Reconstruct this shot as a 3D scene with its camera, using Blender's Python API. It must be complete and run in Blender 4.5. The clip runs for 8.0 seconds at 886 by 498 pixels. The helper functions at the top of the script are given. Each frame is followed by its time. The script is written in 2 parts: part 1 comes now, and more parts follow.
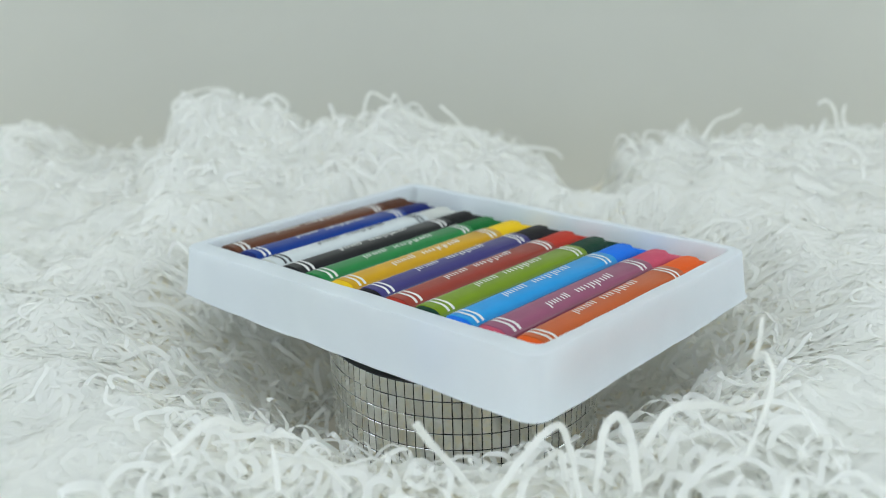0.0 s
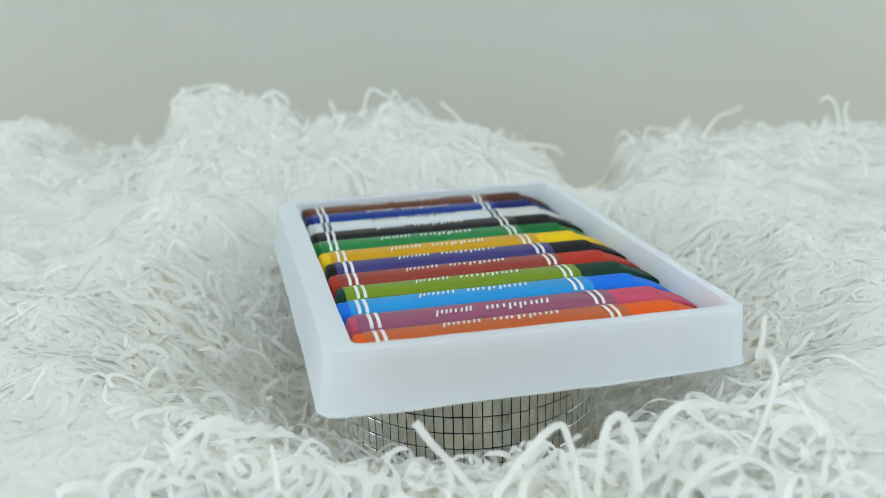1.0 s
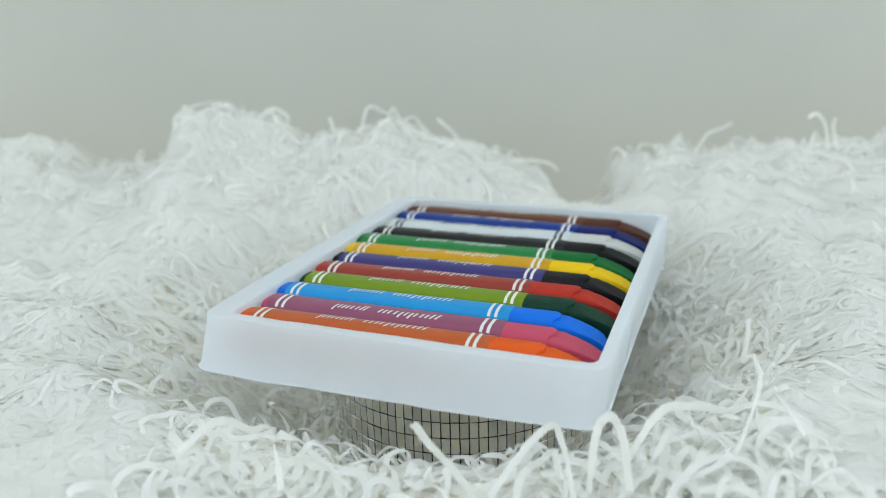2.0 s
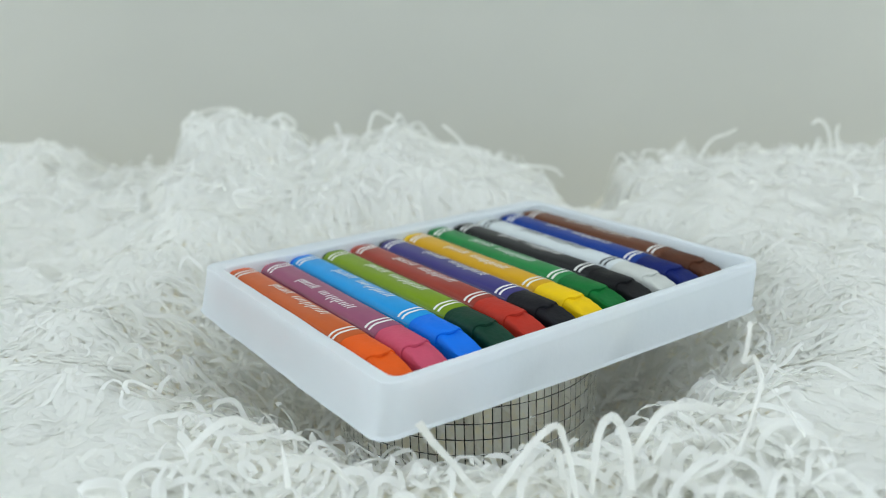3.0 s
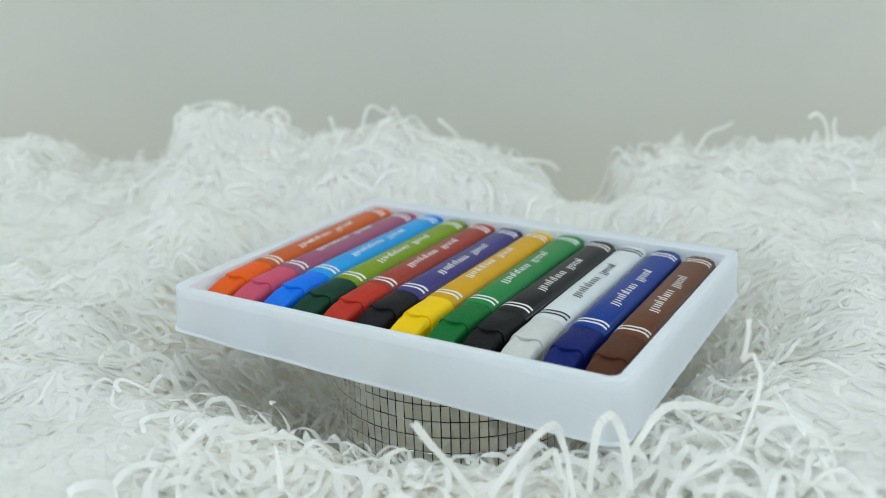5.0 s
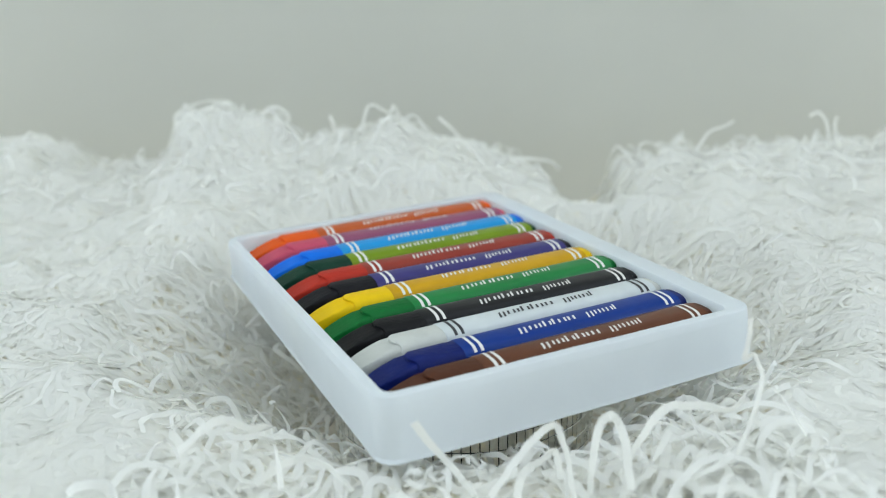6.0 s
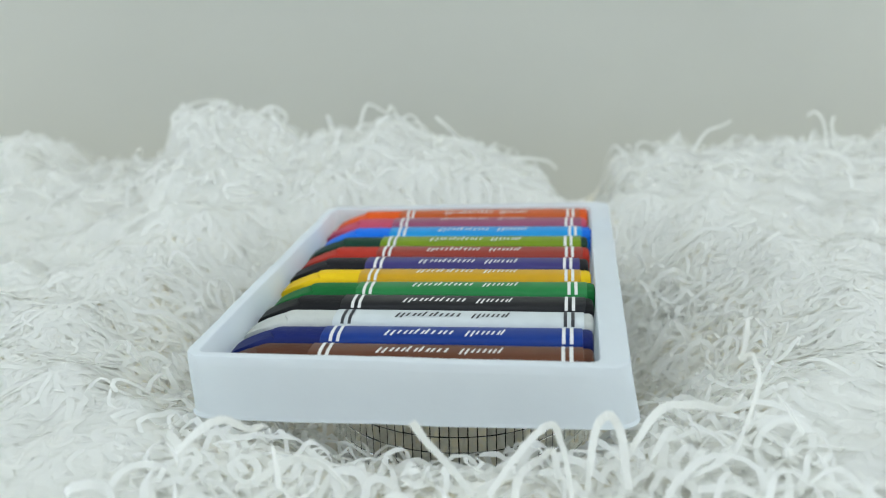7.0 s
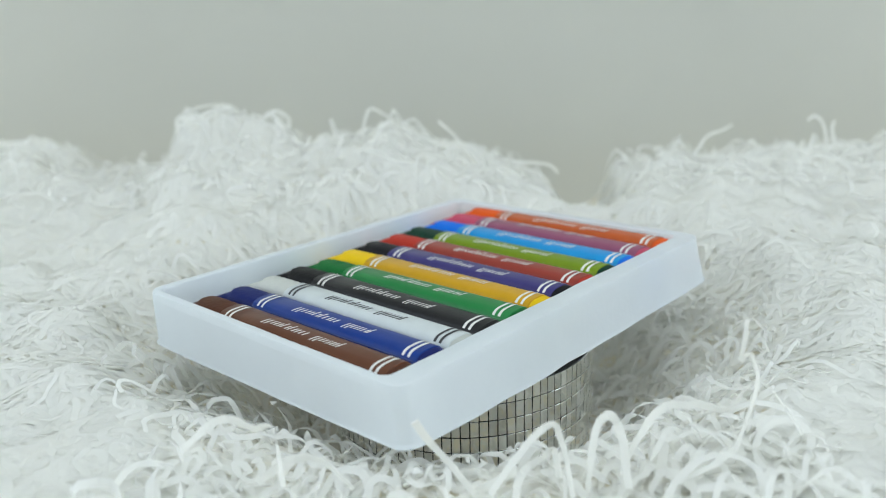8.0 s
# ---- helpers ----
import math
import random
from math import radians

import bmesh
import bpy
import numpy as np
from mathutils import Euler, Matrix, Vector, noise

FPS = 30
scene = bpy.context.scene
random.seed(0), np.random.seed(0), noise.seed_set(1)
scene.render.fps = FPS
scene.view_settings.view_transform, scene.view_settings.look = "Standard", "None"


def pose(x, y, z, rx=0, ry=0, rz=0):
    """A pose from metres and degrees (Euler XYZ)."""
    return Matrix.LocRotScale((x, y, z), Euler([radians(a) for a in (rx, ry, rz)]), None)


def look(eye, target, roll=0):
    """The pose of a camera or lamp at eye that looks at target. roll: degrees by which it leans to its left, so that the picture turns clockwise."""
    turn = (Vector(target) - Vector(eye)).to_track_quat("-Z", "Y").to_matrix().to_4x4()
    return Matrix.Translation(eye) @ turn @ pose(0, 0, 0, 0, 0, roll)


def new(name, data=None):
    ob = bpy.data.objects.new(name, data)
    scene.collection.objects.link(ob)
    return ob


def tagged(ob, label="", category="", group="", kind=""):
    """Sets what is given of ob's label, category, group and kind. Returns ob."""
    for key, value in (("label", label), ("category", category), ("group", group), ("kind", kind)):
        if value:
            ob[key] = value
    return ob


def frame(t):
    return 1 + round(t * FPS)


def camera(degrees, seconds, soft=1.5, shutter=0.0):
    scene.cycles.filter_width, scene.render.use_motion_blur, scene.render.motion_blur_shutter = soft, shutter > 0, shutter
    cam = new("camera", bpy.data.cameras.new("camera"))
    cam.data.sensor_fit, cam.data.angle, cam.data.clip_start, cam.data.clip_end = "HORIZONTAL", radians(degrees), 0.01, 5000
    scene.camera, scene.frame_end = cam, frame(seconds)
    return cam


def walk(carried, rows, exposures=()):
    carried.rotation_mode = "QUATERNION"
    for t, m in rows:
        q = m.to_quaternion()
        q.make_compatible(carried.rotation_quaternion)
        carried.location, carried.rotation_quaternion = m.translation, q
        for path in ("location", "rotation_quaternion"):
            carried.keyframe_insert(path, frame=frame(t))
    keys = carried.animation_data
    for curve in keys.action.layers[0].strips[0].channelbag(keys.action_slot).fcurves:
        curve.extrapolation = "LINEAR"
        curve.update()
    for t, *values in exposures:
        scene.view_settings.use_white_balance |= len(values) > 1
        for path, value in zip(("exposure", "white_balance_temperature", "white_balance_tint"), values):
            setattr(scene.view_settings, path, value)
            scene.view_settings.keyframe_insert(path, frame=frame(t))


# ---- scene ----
# Lengths below are in units of 22 mm (U), counted from the turntable's axis and the level of the tray's rim.
U, RIM = 0.022, 0.066
AXIS = 0.196  # the turntable's axis, right of the camera's line
TABLE = -2.3

# ---- camera ----
cam = camera(53.15, 8.0, soft=1.0)
cam.data.dof.use_dof = True
cam.data.dof.focus_distance, cam.data.dof.aperture_fstop = 0.206, 12.5
ROWS = [
    (0.0, -0.22000, 71.73, 0.00),
    (0.5, -0.21993, 71.72, 0.16),
    (1.0, -0.21884, 71.50, 0.04),
    (1.5, -0.22200, 72.08, -0.30),
    (3.0, -0.22840, 73.17, 0.16),
    (3.5, -0.22774, 73.03, -0.03),
    (4.0, -0.22854, 73.09, -0.11),
    (4.5, -0.22639, 72.79, -0.16),
    (6.0, -0.22512, 72.60, -0.13),
    (6.5, -0.22419, 72.43, -0.15),
    (7.0, -0.22518, 72.58, -0.29),
    (7.5, -0.22706, 72.85, -0.12),
    (8.0, -0.22728, 72.90, -0.14),
]
EYE, LEAN = 0.14047, -1.66
walk(cam, [(t, pose(0, y, EYE, rx, 0, yaw) @ pose(0, 0, 0, 0, 0, LEAN)) for t, y, rx, yaw in ROWS])

# ---- light ----
world = bpy.data.worlds.new("world")
scene.world = world
world.use_nodes = True
world.node_tree.nodes["Background"].inputs[0].default_value = (0.8, 0.9, 1.0, 1)
world.node_tree.nodes["Background"].inputs[1].default_value = 0.05


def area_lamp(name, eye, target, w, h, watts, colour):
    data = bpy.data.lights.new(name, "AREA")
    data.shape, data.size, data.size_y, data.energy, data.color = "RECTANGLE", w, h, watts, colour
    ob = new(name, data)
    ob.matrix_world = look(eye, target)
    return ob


# no source is seen: overhead light assumed, south, west and east fills added
FILL_TINT = (0.795, 0.90, 1.0)
area_lamp("assumed_overhead_light", (0, -0.45, 1.57), (0, -0.449, 0), 2.3, 1.7, 8.2, FILL_TINT)
area_lamp("south_fill_light", (0, -1.58, 0.72), (0, 0, 0.72), 2.0, 1.2, 5.0, FILL_TINT)
area_lamp("west_fill_light", (-1.28, -0.45, 0.62), (0, -0.45, 0.62), 1.3, 1.1, 10.7, FILL_TINT)
area_lamp("east_fill_light", (1.28, -0.45, 0.62), (0, -0.45, 0.62), 1.3, 1.1, 10.7, FILL_TINT)
scene.view_settings.exposure = 0.0
scene.cycles.max_bounces, scene.cycles.diffuse_bounces, scene.cycles.transmission_bounces = 14, 10, 10


# ---- materials ----
def srgb(r, g, b):
    return tuple((c / 255 / 12.92 if c / 255 <= 0.04045 else ((c / 255 + 0.055) / 1.055) ** 2.4) for c in (r, g, b)) + (1,)


def material(name, colour, rough=0.5, metal=0.0, vary=0.06, scale=300.0, bump=0.1, bump_scale=900.0, coat=0.0, translucent=0.0, island=0.0, random_ob=0.0, stain=None, spec=0.5):
    """A surface with colour variation at two scales, fine relief and uneven gloss."""
    mat = bpy.data.materials.new(name)
    mat.use_nodes = True
    nt = mat.node_tree
    n, l = nt.nodes, nt.links
    bsdf = n["Principled BSDF"]
    co = n.new("ShaderNodeTexCoord")
    fine, broad = n.new("ShaderNodeTexNoise"), n.new("ShaderNodeTexNoise")
    fine.inputs["Scale"].default_value, broad.inputs["Scale"].default_value = scale, scale * 0.12
    fine.inputs["Detail"].default_value, broad.inputs["Detail"].default_value = 4, 3
    for tex in (fine, broad):
        l.new(co.outputs["Object"], tex.inputs["Vector"])
    total = n.new("ShaderNodeMath")
    total.operation = "ADD"
    l.new(fine.outputs["Fac"], total.inputs[0])
    l.new(broad.outputs["Fac"], total.inputs[1])
    span = n.new("ShaderNodeMapRange")
    span.inputs["From Min"].default_value, span.inputs["From Max"].default_value = 0.6, 1.4
    span.inputs["To Min"].default_value, span.inputs["To Max"].default_value = 1 - vary, 1 + vary
    l.new(total.outputs[0], span.inputs["Value"])
    value = span.outputs[0]
    for amount, kind in ((island, "ShaderNodeNewGeometry"), (random_ob, "ShaderNodeObjectInfo")):
        if amount:
            info = n.new(kind)
            r = n.new("ShaderNodeMapRange")
            r.inputs["To Min"].default_value, r.inputs["To Max"].default_value = 1 - amount, 1 + amount * 0.6
            l.new(info.outputs["Random Per Island" if island and kind == "ShaderNodeNewGeometry" else "Random"], r.inputs["Value"])
            mul = n.new("ShaderNodeMath")
            mul.operation = "MULTIPLY"
            l.new(value, mul.inputs[0])
            l.new(r.outputs[0], mul.inputs[1])
            value = mul.outputs[0]
    hsv = n.new("ShaderNodeHueSaturation")
    hsv.inputs["Color"].default_value = colour
    l.new(value, hsv.inputs["Value"])
    paint = hsv.outputs[0]
    if stain:
        mix = n.new("ShaderNodeMix")
        mix.data_type = "RGBA"
        mix.inputs["B"].default_value = stain
        f = n.new("ShaderNodeMapRange")
        f.inputs["From Min"].default_value, f.inputs["From Max"].default_value, f.inputs["To Max"].default_value = 0.5, 0.75, 0.75
        l.new(broad.outputs["Fac"], f.inputs["Value"])
        l.new(f.outputs[0], mix.inputs["Factor"])
        l.new(paint, mix.inputs["A"])
        paint = mix.outputs["Result"]
    l.new(paint, bsdf.inputs["Base Color"])
    gloss = n.new("ShaderNodeMapRange")
    gloss.inputs["To Min"].default_value, gloss.inputs["To Max"].default_value = max(0.02, rough * 0.75), min(1, rough * 1.25)
    l.new(broad.outputs["Fac"], gloss.inputs["Value"])
    l.new(gloss.outputs[0], bsdf.inputs["Roughness"])
    bsdf.inputs["Metallic"].default_value = metal
    bsdf.inputs["Specular IOR Level"].default_value = spec
    bsdf.inputs["Coat Weight"].default_value = coat
    bsdf.inputs["Coat Roughness"].default_value = 0.15
    if bump:
        grain = n.new("ShaderNodeTexNoise")
        grain.inputs["Scale"].default_value = bump_scale
        l.new(co.outputs["Object"], grain.inputs["Vector"])
        b = n.new("ShaderNodeBump")
        b.inputs["Strength"].default_value, b.inputs["Distance"].default_value = bump, 0.0006
        l.new(grain.outputs["Fac"], b.inputs["Height"])
        l.new(b.outputs[0], bsdf.inputs["Normal"])
    if translucent:
        thin = n.new("ShaderNodeBsdfTranslucent")
        l.new(paint, thin.inputs["Color"])
        mix = n.new("ShaderNodeMixShader")
        mix.inputs[0].default_value = translucent
        l.new(bsdf.outputs[0], mix.inputs[1])
        l.new(thin.outputs[0], mix.inputs[2])
        l.new(mix.outputs[0], n["Material Output"].inputs["Surface"])
    return mat


M_WALL = material("painted_wall", (0.548, 0.552, 0.50, 1), 0.9, vary=0.05, scale=9, bump=0.05, bump_scale=400)
M_TABLE = material("beige_tabletop", (0.82, 0.76, 0.65, 1), 0.6, vary=0.06, scale=40)
M_ROOM = material("white_wall", (0.82, 0.83, 0.83, 1), 0.9, vary=0.03, scale=12, bump=0.05, bump_scale=400)
M_SHRED = material("shredded_paper", (0.952, 0.949, 0.920, 1), 0.85, vary=0.02, scale=90, bump=0.06, bump_scale=1500, translucent=0.5, island=0.02, spec=0.1)
# cream tint carries the warm shade seen between the strips
M_BED = material("packed_paper", (0.955, 0.925, 0.82, 1), 0.9, vary=0.04, scale=260, bump=0.4, bump_scale=300, translucent=0.5)
M_TRAY = material("white_plastic", (0.85, 0.885, 0.90, 1), 0.45, vary=0.02, scale=120, bump=0.12, bump_scale=700, translucent=0.42)
M_MIRROR = material("mirror_tile", (0.97, 0.97, 0.94, 1), 0.07, metal=1.0, vary=0.05, scale=120, bump=0.03, bump_scale=300, random_ob=0.14)
M_MIRROR_REST = material("mirror_tile_rest", (0.97, 0.97, 0.94, 1), 0.07, metal=1.0, vary=0.05, scale=120, bump=0.03, bump_scale=300, island=0.14)
M_GROUT = material("dark_backing", (0.03, 0.03, 0.028, 1), 0.6)
M_BLACK = material("black_plastic", (0.01, 0.01, 0.011, 1), 0.5)
M_WHITE_INK = material("white_ink", (0.74, 0.73, 0.70, 1), 0.5, vary=0.03)
M_BLACK_INK = material("black_ink", (0.03, 0.03, 0.035, 1), 0.5)


# ---- mesh helpers ----
def place(x, y, z):
    return (x * U, y * U, z * U + RIM)


def mesh_of(name, verts, faces, mat, smooth=True, scale=U):
    me = bpy.data.meshes.new(name)
    me.from_pydata([(v[0] * scale, v[1] * scale, v[2] * scale) for v in verts], [], faces)
    bm = bmesh.new()
    bm.from_mesh(me)
    bmesh.ops.recalc_face_normals(bm, faces=bm.faces)
    bm.to_mesh(me)
    bm.free()
    me.materials.append(mat)
    if smooth:
        me.polygons.foreach_set("use_smooth", [True] * len(me.polygons))
        me.set_sharp_from_angle(angle=radians(38))
    return me


def part(name, me, parent, label=""):
    ob = new(name, me)
    ob.parent = parent
    return tagged(ob, label)


def loft(rings, close_start=True, close_end=True):
    """Faces between rings of points of equal number."""
    n = len(rings[0])
    verts = [p for r in rings for p in r]
    faces = [(a * n + i, a * n + (i + 1) % n, (a + 1) * n + (i + 1) % n, (a + 1) * n + i) for a in range(len(rings) - 1) for i in range(n)]
    if close_start:
        faces.append(tuple(range(n))[::-1])
    if close_end:
        faces.append(tuple(range((len(rings) - 1) * n, len(rings) * n)))
    return verts, faces


def box(x0, y0, z0, x1, y1, z1):
    v = [(x, y, z) for x in (x0, x1) for y in (y0, y1) for z in (z0, z1)]
    return v, [(0, 1, 3, 2), (4, 6, 7, 5), (0, 4, 5, 1), (2, 3, 7, 6), (0, 2, 6, 4), (1, 5, 7, 3)]


def smooth(a, b, v):
    t = np.clip((v - a) / (b - a), 0, 1)
    return t * t * (3 - 2 * t)


# ---- the room ----
def room():
    t = 0.05
    z0 = TABLE * U + RIM
    x0, x1, y0, y1, z1 = -1.3, 1.3, -1.6, 0.25, 1.6
    # the ceiling is unseen, added to close the room and bounce light
    for name, b, mat, label in (
        ("floor", (x0, y0, z0 - t, x1, y1, z0), M_TABLE, "plain beige tabletop under the shredded paper"),
        ("wall_north", (x0 - t, y1, z0 - t, x1 + t, y1 + t, z1), M_WALL, "plain grey-green backdrop wall"),
        ("ceiling", (x0 - t, y0 - t, z1, x1 + t, y1 + t, z1 + t), M_ROOM, "unseen plain white ceiling added to close the room"),
    ):
        ob = new(name, mesh_of(name, *box(*b), mat, smooth=False, scale=1))
        tagged(ob, label, name.split("_")[0], kind="structure")
    # three unseen walls, added with an opening in each for a fill light
    for name, horizontal, at, a0, a1, w0, w1, h0, h1 in (
        ("wall_south", True, y0 - t, x0 - t, x1 + t, -1.0, 1.0, 0.12, 1.32),
        ("wall_west", False, x0 - t, y0, y1, -1.15, 0.20, 0.07, 1.17),
        ("wall_east", False, x1, y0, y1, -1.15, 0.20, 0.07, 1.17),
    ):
        v, f = [], []
        for b0, b1, c0, c1 in ((a0, w0, z0 - t, z1), (w1, a1, z0 - t, z1), (w0, w1, z0 - t, h0), (w0, w1, h1, z1)):
            bv, bf = box(b0, at, c0, b1, at + t, c1) if horizontal else box(at, b0, c0, at + t, b1, c1)
            f += [tuple(i + len(v) for i in q) for q in bf]
            v += bv
        ob = new(name, mesh_of(name, v, f, M_ROOM, smooth=False, scale=1))
        tagged(ob, "unseen plain white wall added with an opening for a fill light", "wall", kind="structure")


room()

# ---- shredded paper ----
CREST_X = np.array([-12, -8.2, -7.7, -6.7, -5.85, -4.98, -4.74, -3.95, -2.9, -2.5, -1.45, -0.8, 0.35, 0.75, 1.95, 2.4, 2.95, 3.5, 4.3, 5.2, 6.6, 8.1, 12])
CREST_Z = np.array([0.42, 0.44, 0.47, -0.10, -0.12, 0.02, 0.84, 0.92, 0.70, 0.30, 0.48, 0.62, 0.20, -0.08, -0.58, -1.9, -1.7, -0.34, -0.18, -0.08, -0.14, -0.06, -0.06])


def wave(x, y, f, seed):
    """Smooth uneven lumps, between -1 and 1."""
    r = np.random.RandomState(seed)
    total = 0 * x
    for k in range(5):
        a, p = r.uniform(0, 6.28), r.uniform(0, 6.28)
        g = f * r.uniform(0.7, 1.5)
        total = total + np.sin(g * (x * np.cos(a) + y * np.sin(a)) + p)
    return total / 2.6


def heap(x, y):
    """Height of the paper bed."""
    r = np.hypot(x - AXIS, y)
    crest = np.interp(x, CREST_X, CREST_Z)
    front = -0.60 - 0.42 * np.exp(-((x - 0.1) / 2.7) ** 4)
    side = front + (-0.1 - front) * smooth(-3.2, 6.0, y) + (crest + 0.1) * smooth(3.9, 6.2, y)
    side = side + (-1.9 - side) * smooth(6.8, 9.5, y)
    ahead = np.exp(-((x - AXIS) / 1.9) ** 2) * smooth(0.3, -1.0, y)
    lip = smooth(-0.8, -2.6, y)
    shallow = -2.36 + 1.10 * smooth(1.85 + 0.25 * ahead, 2.75 + 0.3 * ahead, r) + 0.40 * smooth(2.6, 3.6 + 0.2 * ahead, r)
    deep = -2.36 + 0.85 * smooth(1.9, 3.1, r) + 0.50 * smooth(2.9, 3.9, r)
    hollow = deep + (shallow - deep) * lip
    k = smooth(3.6 - 0.1 * lip, 4.9 - 0.85 * lip, r)
    z = hollow + (side - hollow) * k
    lumps = 0.10 * wave(x, y, 1.6, 3) + (0.06 + 0.05 * smooth(2.5, 4.5, y)) * wave(x, y, 4.5, 5) + 0.03 * wave(x, y, 9.0, 6)
    z = z + lumps * (0.35 + 0.65 * k) * np.where(y < -3, 0.4, 1)
    z = np.where(r < 3.74, np.minimum(z, -0.80), z)
    return z


def paper_bed():
    xs, ys = np.linspace(-12.5, 12.5, 170), np.linspace(-5.6, 9.8, 120)
    gx, gy = np.meshgrid(xs, ys)
    r = np.hypot(gx - AXIS, gy)
    gz = heap(gx, gy) - 0.03 + 0.02 * wave(gx, gy, 11, 9) + 0.015 * wave(gx, gy, 23, 10)
    n = len(xs)
    verts = np.stack([gx, gy, gz], -1).reshape(-1, 3)
    keep = (r > 1.62)
    faces = [(a * n + b, a * n + b + 1, (a + 1) * n + b + 1, (a + 1) * n + b) for a in range(len(ys) - 1) for b in range(n - 1) if keep[a, b] and keep[a + 1, b + 1] and keep[a, b + 1] and keep[a + 1, b]]
    ob = new("paper_bed", mesh_of("paper_bed", [tuple(v) for v in verts], faces, M_BED))
    ob.location = (0, 0, RIM)
    tagged(ob, "densely packed paper shreds on the tabletop, tinted cream for shade in the gaps", "shredded paper", kind="stuff")


def ribbons(start, heading, length, width, lift, curl, seed, steps=13, tilted=0.45, kink=0.30):
    """Crinkled paper strips that wander over the bed: vertices and faces of one mesh."""
    r = np.random.RandomState(seed)
    n = len(start)
    p, normal = np.zeros((n, steps, 3)), np.zeros((n, steps, 3))
    xy, a = start.copy(), heading.copy()
    turn = r.normal(0, curl, n)
    phase, freq = r.uniform(0, 6.28, n), r.uniform(0.5, 1.5, n)
    hump = r.uniform(-0.3, 1, n) * lift
    layer = r.uniform(0.0, 0.05, n) * np.minimum(1, 3.5 * tilted)
    length = length * np.where(np.hypot(start[:, 0] - AXIS, start[:, 1]) < 4.0, 0.6, 1)
    for k in range(steps):
        s = k / (steps - 1)
        rad = np.hypot(xy[:, 0] - AXIS, xy[:, 1])
        bed = heap(xy[:, 0], xy[:, 1])
        if k == 0:
            level = bed
        level = level + 0.6 * (bed - level)
        z = np.clip(level, bed - 0.04, bed + 0.25) + layer + hump * np.sin(np.pi * s) + lift * 0.35 * np.sin(phase + freq * 6.28 * s)
        z = np.where(rad < 3.72, np.clip(z, TABLE + 0.03, -0.68), z)
        p[:, k, :2], p[:, k, 2] = xy, z
        e = 0.06
        normal[:, k, 0] = (heap(xy[:, 0] - e, xy[:, 1]) - heap(xy[:, 0] + e, xy[:, 1])) / (2 * e)
        normal[:, k, 1] = (heap(xy[:, 0], xy[:, 1] - e) - heap(xy[:, 0], xy[:, 1] + e)) / (2 * e)
        normal[:, k, 2] = 1
        a = a + turn / steps * 3 + r.normal(0, kink, n)
        step = (length / (steps - 1))[:, None] * np.stack([np.cos(a), np.sin(a)], -1)
        xy = xy + step
        away = xy - np.array([AXIS, 0])
        d = np.hypot(away[:, 0], away[:, 1])[:, None]
        xy = np.where(d < 1.74, np.array([AXIS, 0]) + away / d * 1.74, xy)
    tangent = np.gradient(p, axis=1)
    tangent /= np.linalg.norm(tangent, axis=2, keepdims=True) + 1e-9
    tilt = (r.normal(0, 1, n)[:, None] + np.cumsum(r.normal(0, 0.4, (n, steps)), 1)) * np.reshape(tilted, (-1, 1))
    flat = np.cross(normal, tangent)
    flat /= np.linalg.norm(flat, axis=2, keepdims=True) + 1e-6
    up = np.cross(tangent, flat)
    side = flat * np.cos(tilt)[..., None] + up * np.sin(tilt)[..., None]
    half = (width / 2)[:, None, None]
    v = np.stack([p - side * half, p + side * half], 2).reshape(-1, 3)
    base = (np.arange(n)[:, None] * steps + np.arange(steps - 1)[None]).reshape(-1) * 2
    return v, np.stack([base, base + 1, base + 3, base + 2], -1)


def ribbon_object(name, v, f, mat, label, category, kind=""):
    me = bpy.data.meshes.new(name)
    me.vertices.add(len(v))
    me.vertices.foreach_set("co", (v * U).ravel())
    me.loops.add(f.size)
    me.loops.foreach_set("vertex_index", f.ravel().astype(np.int32))
    me.polygons.add(len(f))
    me.polygons.foreach_set("loop_start", np.arange(0, f.size, 4, dtype=np.int32))
    me.polygons.foreach_set("use_smooth", np.ones(len(f), dtype=bool))
    me.update(calc_edges=True)
    me.materials.append(mat)
    ob = new(name, me)
    ob.location = (0, 0, RIM)
    return tagged(ob, label, category, kind=kind)


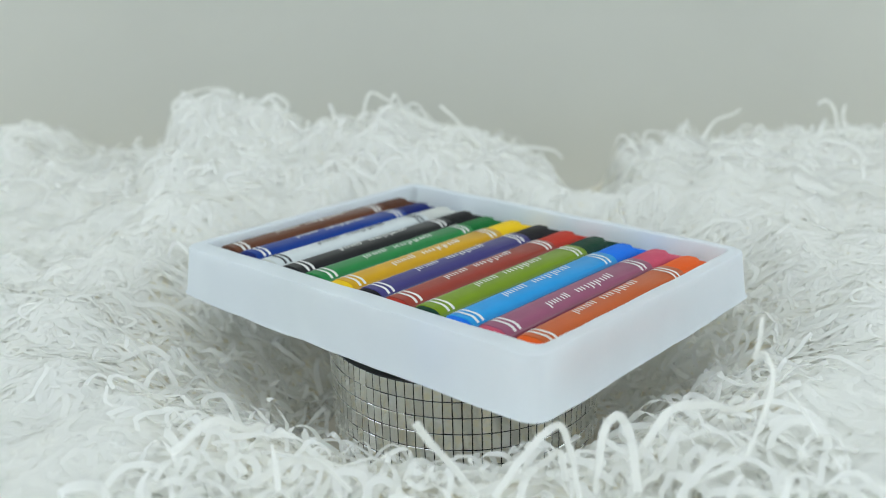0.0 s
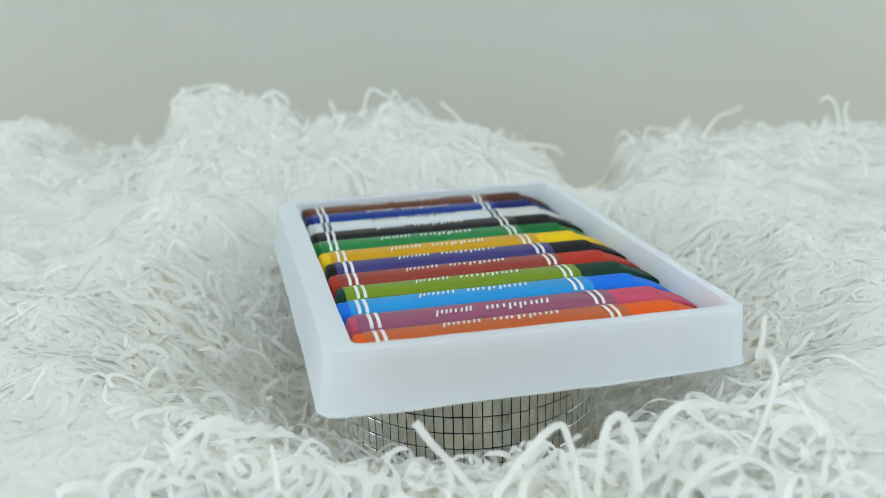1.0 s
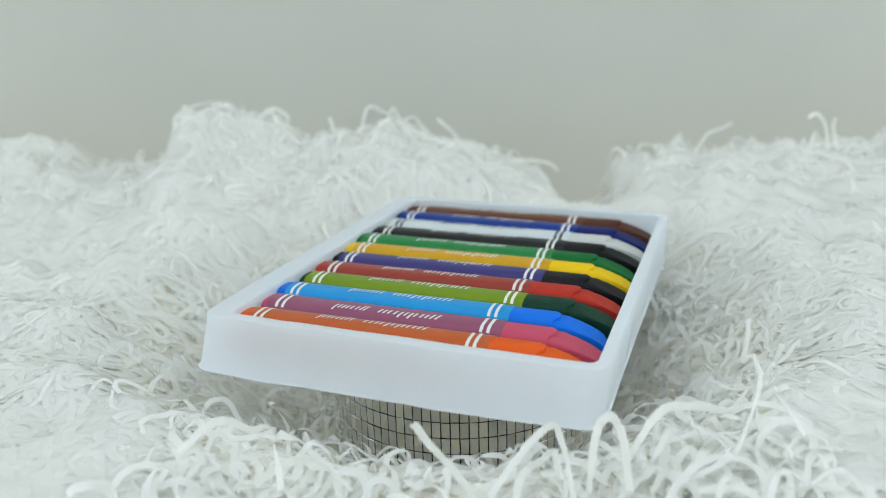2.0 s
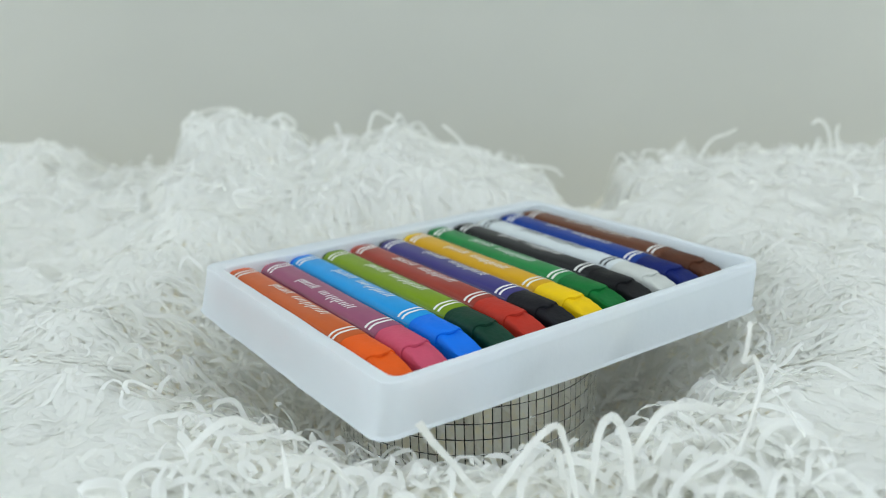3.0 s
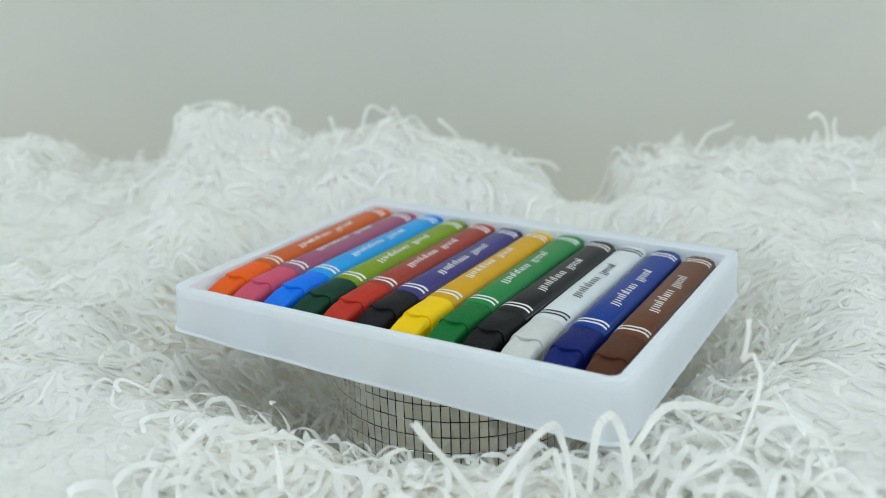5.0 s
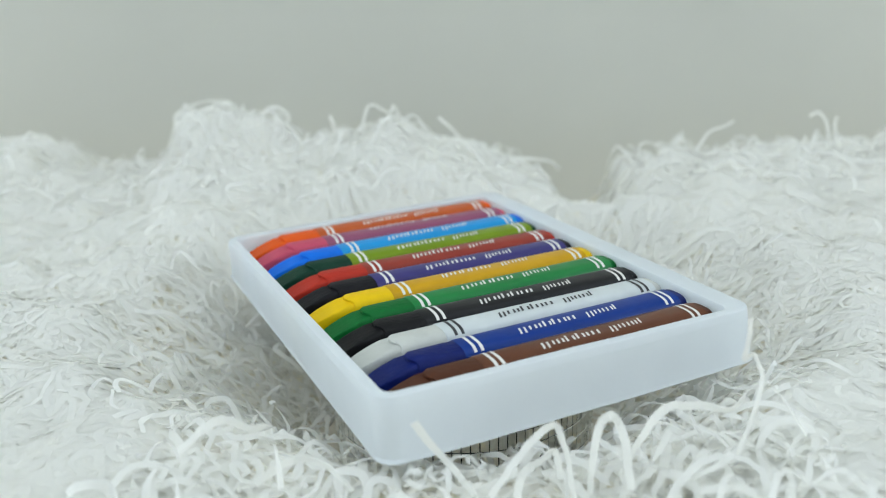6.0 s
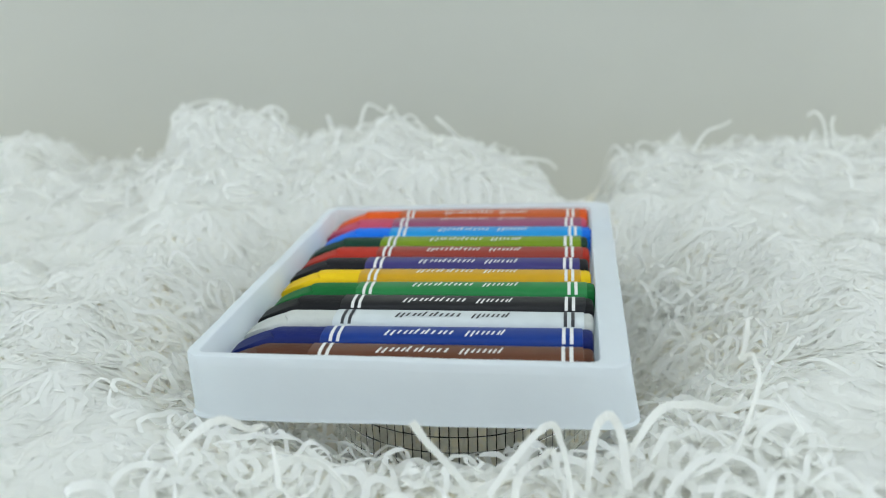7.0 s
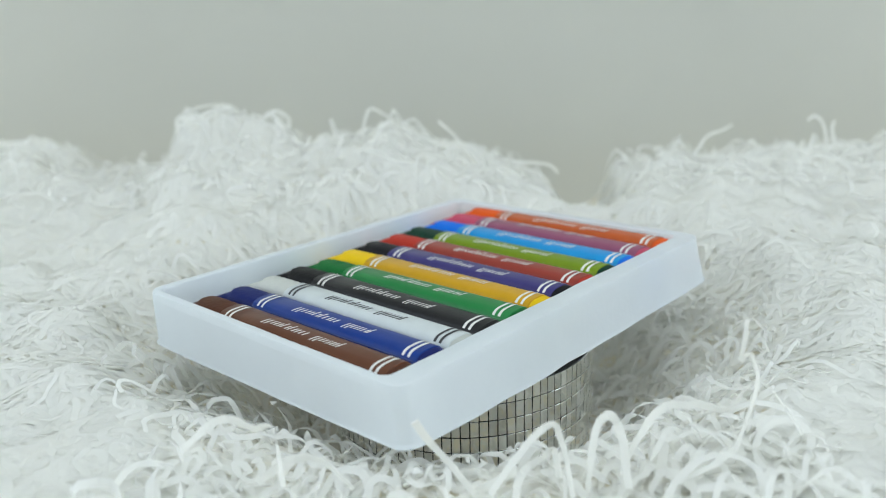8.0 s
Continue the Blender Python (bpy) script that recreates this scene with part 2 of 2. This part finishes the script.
def shreds():
    r = np.random.RandomState(11)

    def spread(n, x0, x1, y0, y1, keep):
        out = np.zeros((0, 2))
        while len(out) < n:
            q = np.stack([r.uniform(x0, x1, n), r.uniform(y0, y1, n)], -1)
            out = np.concatenate([out, q[keep(q)]])
        return out[:n]

    far = lambda q: np.hypot(q[:, 0] - AXIS, q[:, 1]) > 2.0 + 0.9 * r.uniform(0, 1, len(q)) ** 0.7
    n = 44000
    thin = lambda q: far(q) & ((np.hypot(q[:, 0] - AXIS, q[:, 1]) > 4.0) | (q[:, 1] > 1.0) | (r.uniform(0, 1, len(q)) < 0.35)) & ((abs(q[:, 0] - AXIS) > 2.0) | (q[:, 1] > -3.0) | (r.uniform(0, 1, len(q)) < 0.35))
    start = spread(n, -11.0, 11.0, -5.2, 7.6, thin)
    near = 1.15 - 0.45 * smooth(-4.0, 2.5, start[:, 1])
    calm = 1 - 0.65 * np.maximum(smooth(-0.2, -2.2, start[:, 1]) * smooth(2.2, 3.6, abs(start[:, 0] - AXIS)), np.maximum(0.75 * smooth(1.0, 3.0, start[:, 1]), 0.6 * smooth(3.9, 4.8, np.hypot(start[:, 0] - AXIS, start[:, 1]))))
    v1, f1 = ribbons(start, r.uniform(0, 6.28, n), r.uniform(0.4, 1.4, n), r.uniform(0.03, 0.085, n) * near, r.uniform(0.0, 0.07, n) * calm, 2.2, 21, 12, 0.19 * calm, 0.45)
    n2 = 1500
    start = spread(n2, -11.0, 11.0, 4.2, 7.0, far)
    v2, f2 = ribbons(start, r.uniform(0, 6.28, n2), r.uniform(0.5, 1.4, n2), r.uniform(0.025, 0.05, n2), r.uniform(0.04, 0.22, n2), 2.2, 22, 13, 0.5, 0.4)
    n3 = 420
    start = spread(n3, -11.0, 11.0, 5.9, 6.9, far)
    v3, f3 = ribbons(start, r.uniform(0, 6.28, n3), r.uniform(0.5, 1.1, n3), r.uniform(0.03, 0.05, n3), r.uniform(0.15, 0.4, n3) * np.where(wave(start[:, 0], start[:, 1], 2.2, 8) > 0, 1, 0.45), 2.2, 23)
    n4 = 500
    start = spread(n4, -2.7, 3.2, -4.7, -3.3, far)
    v4, f4 = ribbons(start, r.uniform(0, 6.28, n4), r.uniform(0.6, 1.5, n4), r.uniform(0.05, 0.085, n4), r.uniform(0.06, 0.32, n4) * (0.6 + 0.4 * smooth(0.6, 1.6, abs(start[:, 0]))), 2.0, 24, 13, 0.4)
    # airy strips that bridge the hollow round the turntable
    n5 = 1900
    ring, turn = r.uniform(1.9, 3.8, n5), r.uniform(0, 6.28, n5)
    start = np.stack([AXIS + ring * np.cos(turn), ring * np.sin(turn)], -1)
    v5, f5 = ribbons(start, r.uniform(0, 6.28, n5), r.uniform(0.8, 2.4, n5), r.uniform(0.035, 0.075, n5), r.uniform(0.05, 0.40, n5), 2.0, 25, 14, 0.5, 0.35)
    verts, faces, base = [], [], 0
    for v, f in ((v1, f1), (v2, f2), (v3, f3), (v4, f4), (v5, f5)):
        verts.append(v)
        faces.append(f + base)
        base += len(v)
    ribbon_object("shredded_paper", np.concatenate(verts), np.concatenate(faces), M_SHRED, "loose tangle of white shredded paper strips on the tabletop", "shredded paper", "stuff")


paper_bed()
shreds()


def paper_strip(points, width, twist):
    """One strip that stands out of the tangle, bent smoothly through a few points."""
    pts = [np.array(p, float) for p in points]
    pts = [2 * pts[0] - pts[1]] + pts + [2 * pts[-1] - pts[-2]]
    line = []
    for a, b, c, d in zip(pts, pts[1:], pts[2:], pts[3:]):
        for k in range(8):
            t = k / 8
            line.append(0.5 * (2 * b + (c - a) * t + (2 * a - 5 * b + 4 * c - d) * t * t + (3 * b - a - 3 * c + d) * t ** 3))
    p = np.array(line)
    r = np.random.RandomState(len(p) + int(abs(p[0, 0]) * 100))
    p = p + np.repeat(r.normal(0, 0.005, (len(p) // 4 + 1, 3)), 4, 0)[: len(p)] * 0.5 + r.normal(0, 0.0015, p.shape)
    tan = np.gradient(p, axis=0)
    tan /= np.linalg.norm(tan, axis=1, keepdims=True)
    flat = np.cross(tan, (0.2, 1, 0.15))
    flat /= np.linalg.norm(flat, axis=1, keepdims=True)
    out = np.cross(tan, flat)
    a = (np.linspace(-twist, twist, len(p)) * 1.8 + np.cumsum(r.normal(0, 0.08, len(p))))[:, None]
    side = flat * np.cos(a) + out * np.sin(a)
    v = np.stack([p - side * width / 2, p + side * width / 2], 1).reshape(-1, 3)
    b = np.arange(len(p) - 1) * 2
    ob = ribbon_object("paper_strip", v, np.stack([b, b + 1, b + 3, b + 2], -1), M_SHRED, "curled white paper strip sticking out of the shreds", "paper strip")
    ob["group"] = "curled paper strips"
    ob.data.polygons.foreach_set("use_smooth", [False] * len(ob.data.polygons))
    solid = ob.modifiers.new("thickness", "SOLIDIFY")
    solid.thickness = 0.00015
    return ob


STRIPS = [
    ([(-0.26, -3.75, -0.12), (-0.15, -3.7, -0.33), (0.04, -3.7, -0.58), (0.25, -3.8, -0.85)], 0.068, 0.3),
    ([(0.35, -3.8, -0.80), (0.67, -3.7, -0.40), (0.89, -3.7, -0.21), (0.98, -3.7, -0.42), (1.05, -3.9, -0.85)], 0.06, 0.6),
    ([(1.18, -3.8, -0.80), (1.25, -3.7, -0.30), (1.35, -3.7, -0.15), (1.46, -3.7, -0.30), (1.52, -3.9, -0.80)], 0.068, 0.5),
    ([(1.50, -3.7, -0.60), (1.77, -3.7, -0.12), (2.07, -3.7, -0.07), (2.37, -3.6, -0.17), (2.70, -3.5, 0.02), (3.1, -3.6, -0.5)], 0.068, 0.7),
    ([(-2.2, -3.8, -0.30), (-1.86, -3.7, -0.08), (-1.60, -3.7, -0.17), (-1.44, -3.7, -0.18), (-1.36, -3.9, -0.7)], 0.068, 0.6),
    ([(2.42, -3.7, -0.60), (2.62, -3.6, 0.02), (2.58, -3.5, 0.28), (2.50, -3.5, 0.24), (2.52, -3.5, 0.42), (2.52, -3.5, 0.62)], 0.045, 0.7),
    ([(-1.6, -3.8, -0.62), (-1.30, -3.7, -0.47), (-1.05, -3.7, -0.50), (-0.75, -3.8, -0.75)], 0.068, 0.2),
    ([(0.95, -3.75, -0.70), (0.90, -3.7, -0.45), (0.80, -3.7, -0.52), (0.62, -3.75, -0.66), (0.55, -3.9, -0.9)], 0.07, 0.4),
]
STRIPS += [
    ([(-4.72, 6.20, 0.39), (-4.86, 6.20, 0.93), (-4.42, 6.25, 1.18), (-3.85, 6.20, 1.21), (-3.54, 6.15, 0.95)], 0.055, 0.5),
    ([(-3.42, 6.20, 0.82), (-3.04, 6.20, 1.08), (-2.78, 6.25, 0.93), (-2.80, 6.20, 0.65)], 0.055, 0.4),
    ([(7.40, 6.20, -0.10), (7.29, 6.20, 0.46), (7.10, 6.20, 0.69), (6.96, 6.25, 0.59)], 0.05, 0.5),
    ([(7.60, 6.20, -0.10), (7.44, 6.20, 0.40), (7.46, 6.20, 0.62)], 0.05, 0.4),
    ([(0.02, 6.20, 0.80), (0.34, 6.20, 0.50), (0.59, 6.20, 0.18), (0.80, 6.20, -0.05)], 0.05, 0.4),
    ([(4.85, 6.20, 0.0), (5.08, 6.20, 0.36), (5.43, 6.20, 0.51), (5.55, 6.20, 0.59)], 0.05, 0.4),
    ([(1.40, 6.20, 0.0), (2.06, 6.20, -0.08), (2.31, 6.20, -0.27)], 0.05, 0.4),
    ([(-1.42, 6.20, 0.60), (-1.24, 6.20, 1.06), (-0.89, 6.20, 0.92), (-0.78, 6.25, 1.02), (-0.6, 6.2, 0.6)], 0.05, 0.4),
]
for points, width, twist in STRIPS:
    paper_strip(points, width * 1.05, twist)


# ---- turntable ----
def ring_points(radius, z, n=96):
    return [(radius * math.cos(2 * math.pi * k / n), radius * math.sin(2 * math.pi * k / n), z) for k in range(n)]


COLUMNS, ROW_H, TOP, RADIUS = 98, 0.192, -0.90, 1.64


def tile_mesh(radius):
    half = math.pi / COLUMNS * 0.90
    verts, faces = [], []
    for rad, inset in ((radius - 0.03, 1.0), (radius - 0.004, 1.0), (radius, 0.93)):
        for a, z in ((-half, -1), (half, -1), (half, 1), (-half, 1)):
            verts.append((rad * math.cos(a * inset), rad * math.sin(a * inset), z * (ROW_H / 2 - 0.0045) * (1 if inset == 1 else 0.96)))
    for k in (0, 4):
        faces += [(k + i, k + (i + 1) % 4, k + 4 + (i + 1) % 4, k + 4 + i) for i in range(4)]
    faces.append((8, 9, 10, 11))
    return verts, faces


def turntable():
    base = new("turntable")
    base.location = place(AXIS + 0.03, 0, 0)
    tagged(base, "round turntable covered in small mirror tiles with a black top", "turntable")
    body = part("body", mesh_of("body", *loft([ring_points(r, z) for r, z in ((RADIUS - 0.02, TABLE), (RADIUS - 0.02, TOP + 0.0), (RADIUS - 0.10, TOP + 0.015))]), M_GROUT), base, "dark backing between the tiles")
    disc = part("disc", mesh_of("disc", *loft([ring_points(r, z) for r, z in ((1.47, TOP + 0.02), (1.49, TOP + 0.06), (1.49, -0.66), (1.45, -0.62))]), M_BLACK), base, "black rotating top plate")
    v, f = tile_mesh(RADIUS)
    tile = mesh_of("tile", v, f, M_MIRROR, smooth=False)
    rest_v, rest_f = [], []
    for row in range(7):
        z = TOP - ROW_H * (row + 0.5)
        for c in range(COLUMNS):
            a = 2 * math.pi * (c + 0.3) / COLUMNS
            m = Matrix.Rotation(a, 4, "Z") @ Matrix.Translation((0, 0, z))
            lean = Matrix.Translation((RADIUS, 0, 0)) @ pose(0, 0, 0, 0, random.gauss(0, 1.8), random.gauss(0, 1.5)) @ Matrix.Translation((-RADIUS, 0, 0))
            if math.sin(a) < 0.05:
                ob = new("tile", tile)
                ob.parent = base
                mm = m @ lean
                mm.translation *= U
                ob.matrix_local = mm
            else:
                k = len(rest_v)
                rest_v += [tuple(m @ lean @ Vector(p)) for p in v]
                rest_f += [tuple(i + k for i in q) for q in f]
    rest = part("tiles", mesh_of("tiles", rest_v, rest_f, M_MIRROR_REST, smooth=False), base, "small mirror tiles round the back and foot")
    rest["kind"] = "stuff"
    return base, disc


# ---- the tray ----
def round_rect(x0, y0, x1, y1, r, z, seg=7, wob=0.0):
    pts = []
    corners = ((x1 - r, y1 - r, 0), (x0 + r, y1 - r, 90), (x0 + r, y0 + r, 180), (x1 - r, y0 + r, 270))
    arc = [[(cx + r * math.cos(radians(a + 90 * k / seg)), cy + r * math.sin(radians(a + 90 * k / seg))) for k in range(seg + 1)] for cx, cy, a in corners]
    for c in range(4):
        pts += arc[c]
        (ax, ay), (bx, by) = arc[c][-1], arc[(c + 1) % 4][0]
        pts += [(ax + (bx - ax) * k / 14, ay + (by - ay) * k / 14) for k in range(1, 14)]
    out = []
    for x, y in pts:
        w = wob * (noise.noise(Vector((x * 1.7, y * 1.7, 4.0))) + 0.6 * noise.noise(Vector((x * 5, y * 5, 9.0))))
        out.append((x + 0.6 * w, y + 0.6 * w, z + w))
    return out


def crayon_tray():
    tray = new("crayon_tray")
    tagged(tray, "shallow white moulded plastic tray holding twelve crayons", "tray")
    top = (-1.93, -2.57, 2.24, 2.93)
    foot = (-1.99, -2.62, 2.21, 2.92)
    hole = (-1.66, -2.41, 2.12, 2.82)

    def rect(b, g, r, z, wob=0.0):
        out = []
        for x, y, h in round_rect(b[0] - g, b[1] - g, b[2] + g, b[3] + g, r, z, wob=wob):
            if z > -0.1:
                out.append((x, y, h - 0.01 * (1 - 0.75 * y) + 0.004 * x * y))
            else:
                # the corners of the foot curl up and flare a little
                c = abs((x - 0.1) / 2.1) ** 4 * abs((y - 0.15) / 2.78) ** 4 * smooth(-0.45, -0.53, z)
                out.append((x * (1 + 0.012 * c), y * (1 + 0.012 * c), h + 0.045 * c))
        return out

    rings = [
        rect(hole, -0.14, 0.10, -0.53), rect(foot, -0.10, 0.2, -0.53), rect(foot, -0.09, 0.2, -0.585, 0.008), rect(foot, 0.008, 0.19, -0.588, 0.014), rect(foot, 0.018, 0.20, -0.572, 0.014), rect(foot, 0.0, 0.20, -0.545, 0.010),
        rect(top, 0.005, 0.20, -0.04, 0.012), rect(top, 0.0, 0.20, 0.030, 0.012), rect(top, -0.008, 0.19, 0.049, 0.012), rect(top, -0.026, 0.18, 0.056, 0.010),
        rect(hole, 0.018, 0.115, 0.055, 0.010), rect(hole, 0.005, 0.105, 0.047, 0.010), rect(hole, 0.0, 0.10, 0.028, 0.008), rect(hole, -0.008, 0.10, -0.20), rect(hole, -0.03, 0.11, -0.45), rect(hole, -0.12, 0.1, -0.50),
    ]
    part("skirt", mesh_of("skirt", *loft(rings[:7], True, False), M_TRAY), tray)
    part("rim", mesh_of("rim", *loft(rings[6:13], False, False), M_TRAY), tray)
    for x, y in ((2.17, 1.86), (2.185, 1.97), (2.165, 2.03)):
        ring = [(x + 0.006 * math.cos(a), y + 0.011 * math.sin(a), 0.042) for a in (0, 1.1, 2.2, 3.3, 4.3, 5.3)]
        part("crumb", mesh_of("crumb", *loft([ring, [(x + (p - x) * 0.5, y + (q - y) * 0.5, 0.052) for p, q, z in ring]]), M_BLACK), tray, "tiny dark wax crumb on the rim")
    part("cavity", mesh_of("cavity", *loft(rings[12:], False, True), M_TRAY), tray)
    return tray


# ---- crayons ----
SECTION = []
for k in range(28):
    a = 2 * math.pi * (k + 0.5) / 28
    c, s = math.cos(a), math.sin(a)
    SECTION.append((0.203 * math.copysign(abs(c) ** 0.62, c), 0.205 * math.copysign(abs(s) ** 0.62, s)))


def section(x, grow=0.0, cut=None, squeeze=1.0):
    out = []
    for y, z in SECTION:
        y, z = y * (1 + grow / 0.2) * squeeze, z * (1 + grow / 0.2)
        out.append((x, y, min(z, cut) if cut is not None else z))
    return out


def lip(x, grow):
    """The section at a wavy cut edge."""
    return [(px + 0.038 * math.cos(y / 0.2 * 4.2) * (1 if z > -0.05 else 0), y, z) for px, y, z in section(x, grow)]


def surface_z(y):
    """Height of the upper side of the label at the distance y from its middle."""
    t = min(0.999, abs(y) / 0.207)
    return 0.209 * (1 - t ** (1 / 0.31)) ** 0.31


def band(x0, x1, y0, y1, lift, slant=0.0):
    """A thin printed patch lying on the upper side of the label."""
    n = 12
    verts, faces = [], []
    for k in range(n + 1):
        y = y0 + (y1 - y0) * k / n
        z = surface_z(y) + lift
        s = slant * (y - y0)
        verts += [(x0 + s, y, z), (x1 + s, y, z)]
    faces = [(2 * k, 2 * k + 1, 2 * k + 3, 2 * k + 2) for k in range(n)]
    return verts, faces


def crayon(name_label, colour, label_colour, ink, text, seed, stain=None):
    r = random.Random(seed)
    thing = new("crayon")
    tagged(thing, name_label, "crayon", "crayons in the tray")
    wax = material("wax", srgb(*colour), 0.5, vary=0.07, scale=350, bump=0.2, bump_scale=900, spec=0.2)
    paper = material("crayon_label", srgb(*label_colour), 0.34, vary=0.06, scale=250, bump=0.04, bump_scale=600, spec=0.2, coat=0.05, stain=stain)
    rings = [section(-1.63, -0.05), section(-1.615, -0.02), section(-1.585, -0.006), section(1.3, -0.004), lip(1.565, -0.006), lip(1.58, -0.012), lip(1.58, -0.03)]
    part("stick", mesh_of("stick", *loft(rings), wax), thing, "bare wax end with a wavy edge")
    rings = [section(1.35, -0.03)]
    for x, cut, sq in ((1.54, 0.172, 1.0), (1.66, 0.142, 0.96), (1.77, 0.104, 0.91), (1.88, 0.062, 0.85), (1.97, 0.022, 0.78), (2.03, -0.014, 0.70), (2.06, -0.050, 0.60)):
        rings.append(section(x, -0.024, cut, sq))
    rings.append(section(2.073, -0.06, -0.08, 0.50))
    part("tip", mesh_of("tip", *loft(rings), wax), thing, "tip sloping down to a blunt end")
    begin, end = -1.525 + r.uniform(-0.035, 0.02), 1.06 + r.uniform(-0.02, 0.03)
    sleeve = [section(begin, -0.004), section(begin + 0.008, 0.004), section(-1.0, 0.004), section(0.2, 0.005), section(end - 0.01, 0.004), section(end, -0.003)]
    part("wrapper", mesh_of("wrapper", *loft(sleeve, False, False), paper), thing, "printed wrapper")
    for x in (-1.42, -1.345, 0.875, 0.95):
        me = mesh_of("ring", *band(x - 0.017, x + 0.017, -0.2065, 0.2065, 0.004), ink)
        part("ring", me, thing)
    # glint on the rounded shoulders, painted as strips paler than the label
    glint_paint = material("shoulder_glint", tuple(0.88 * c + 0.12 * 0.6 for c in srgb(*label_colour)[:3]) + (1,), 0.25, vary=0.1, scale=400, bump=0.0)
    for y in (-0.192, 0.188):
        part("shoulder_glint", mesh_of("shoulder_glint", *band(begin + 0.03, end - 0.02, y, y + 0.007 * r.uniform(0.6, 1.3), 0.003), glint_paint), thing, "thin paler strip put in as a glint along the wrapper")
    for x0, letters, width in ((0.40, 6, 0.69), (-0.40, 4, 0.40)):
        pitch = width / letters / 2
        for k in range(letters * 2):
            x = x0 - pitch * (k + 0.5) + r.uniform(-0.12, 0.12) * pitch
            hang = (letters == 6 and k in (5, 7)) or (letters == 4 and k == 7)
            low, high, lean = 0.078 if hang else 0.042, 0.070 if k < 2 else 0.040, 0.28
            me = mesh_of("lettering_bar", *band(x - pitch * 0.21, x + pitch * 0.21, text - low, text + high, 0.004, lean), ink)
            part("lettering_bar", me, thing)
    return thing


CRAYONS = [
    ("orange", (218, 86, 18), (184, 86, 38), 0.055),
    ("rose pink", (188, 74, 98), (142, 78, 104), -0.060),
    ("bright blue", (0, 106, 214), (26, 142, 206), 0.035),
    ("lime and dark green", (4, 52, 36), (112, 138, 20), 0.035),
    ("red", (172, 44, 28), (144, 54, 42), 0.03),
    ("violet and black", (15, 14, 20), (58, 53, 112), 0.05),
    ("yellow", (226, 186, 0), (198, 150, 16), -0.02),
    ("green", (0, 98, 40), (30, 120, 60), 0.0),
    ("black", (14, 14, 16), (27, 27, 29), 0.04),
    ("white", (190, 192, 186), (200, 206, 206), 0.03),
    ("navy blue", (4, 24, 92), (6, 50, 128), 0.045),
    ("brown", (78, 42, 24), (96, 56, 36), 0.03),
]


def fill_tray():
    made = []
    for k, (name, tip, label, text) in enumerate(CRAYONS):
        ink = M_BLACK_INK if name == "white" else M_WHITE_INK
        words = f"{name} wax crayon in printed wrapper in the tray"
        ob = crayon(words, tip, label, ink, text, k, srgb(78, 158, 96) if name == "green" else None)
        y, dx = -2.20 + 0.4312 * k, random.uniform(-0.03, 0.03)
        made.append((ob, pose(dx * U, y * U, -0.19 * U, 0, random.uniform(-0.35, 0.1), random.uniform(-0.5, 0.5))))
    return made


TURNTABLE, DISC = turntable()
TRAY = crayon_tray()
LOAD = fill_tray()

# ---- what turns ----
SPIN = [
    (0.0, 47.1), (0.5, 30.82), (1.0, 13.95), (1.5, -3.02), (2.0, -19.9), (2.5, -36.8), (3.0, -53.81), (3.5, -70.65), (4.0, -87.65),
    (4.5, -104.86), (5.0, -121.5), (5.5, -138.1), (6.0, -154.6), (6.5, -171.56), (7.0, -188.7), (7.5, -205.89), (8.0, -223.1),
]


def motions():
    tilt = pose(0, 0, 0, -0.90, 0.98, 0)
    stand = Matrix.Translation(place(AXIS, 0, 0))
    tray_rows = [(t, stand @ pose(0, 0, 0, 0, 0, a) @ tilt) for t, a in SPIN]
    walk(TRAY, tray_rows)
    for ob, m in LOAD:
        walk(ob, [(t, row @ m) for t, row in tray_rows])
    walk(DISC, [(t, pose(0, 0, 0, 0, 0, a)) for t, a in SPIN])


motions()
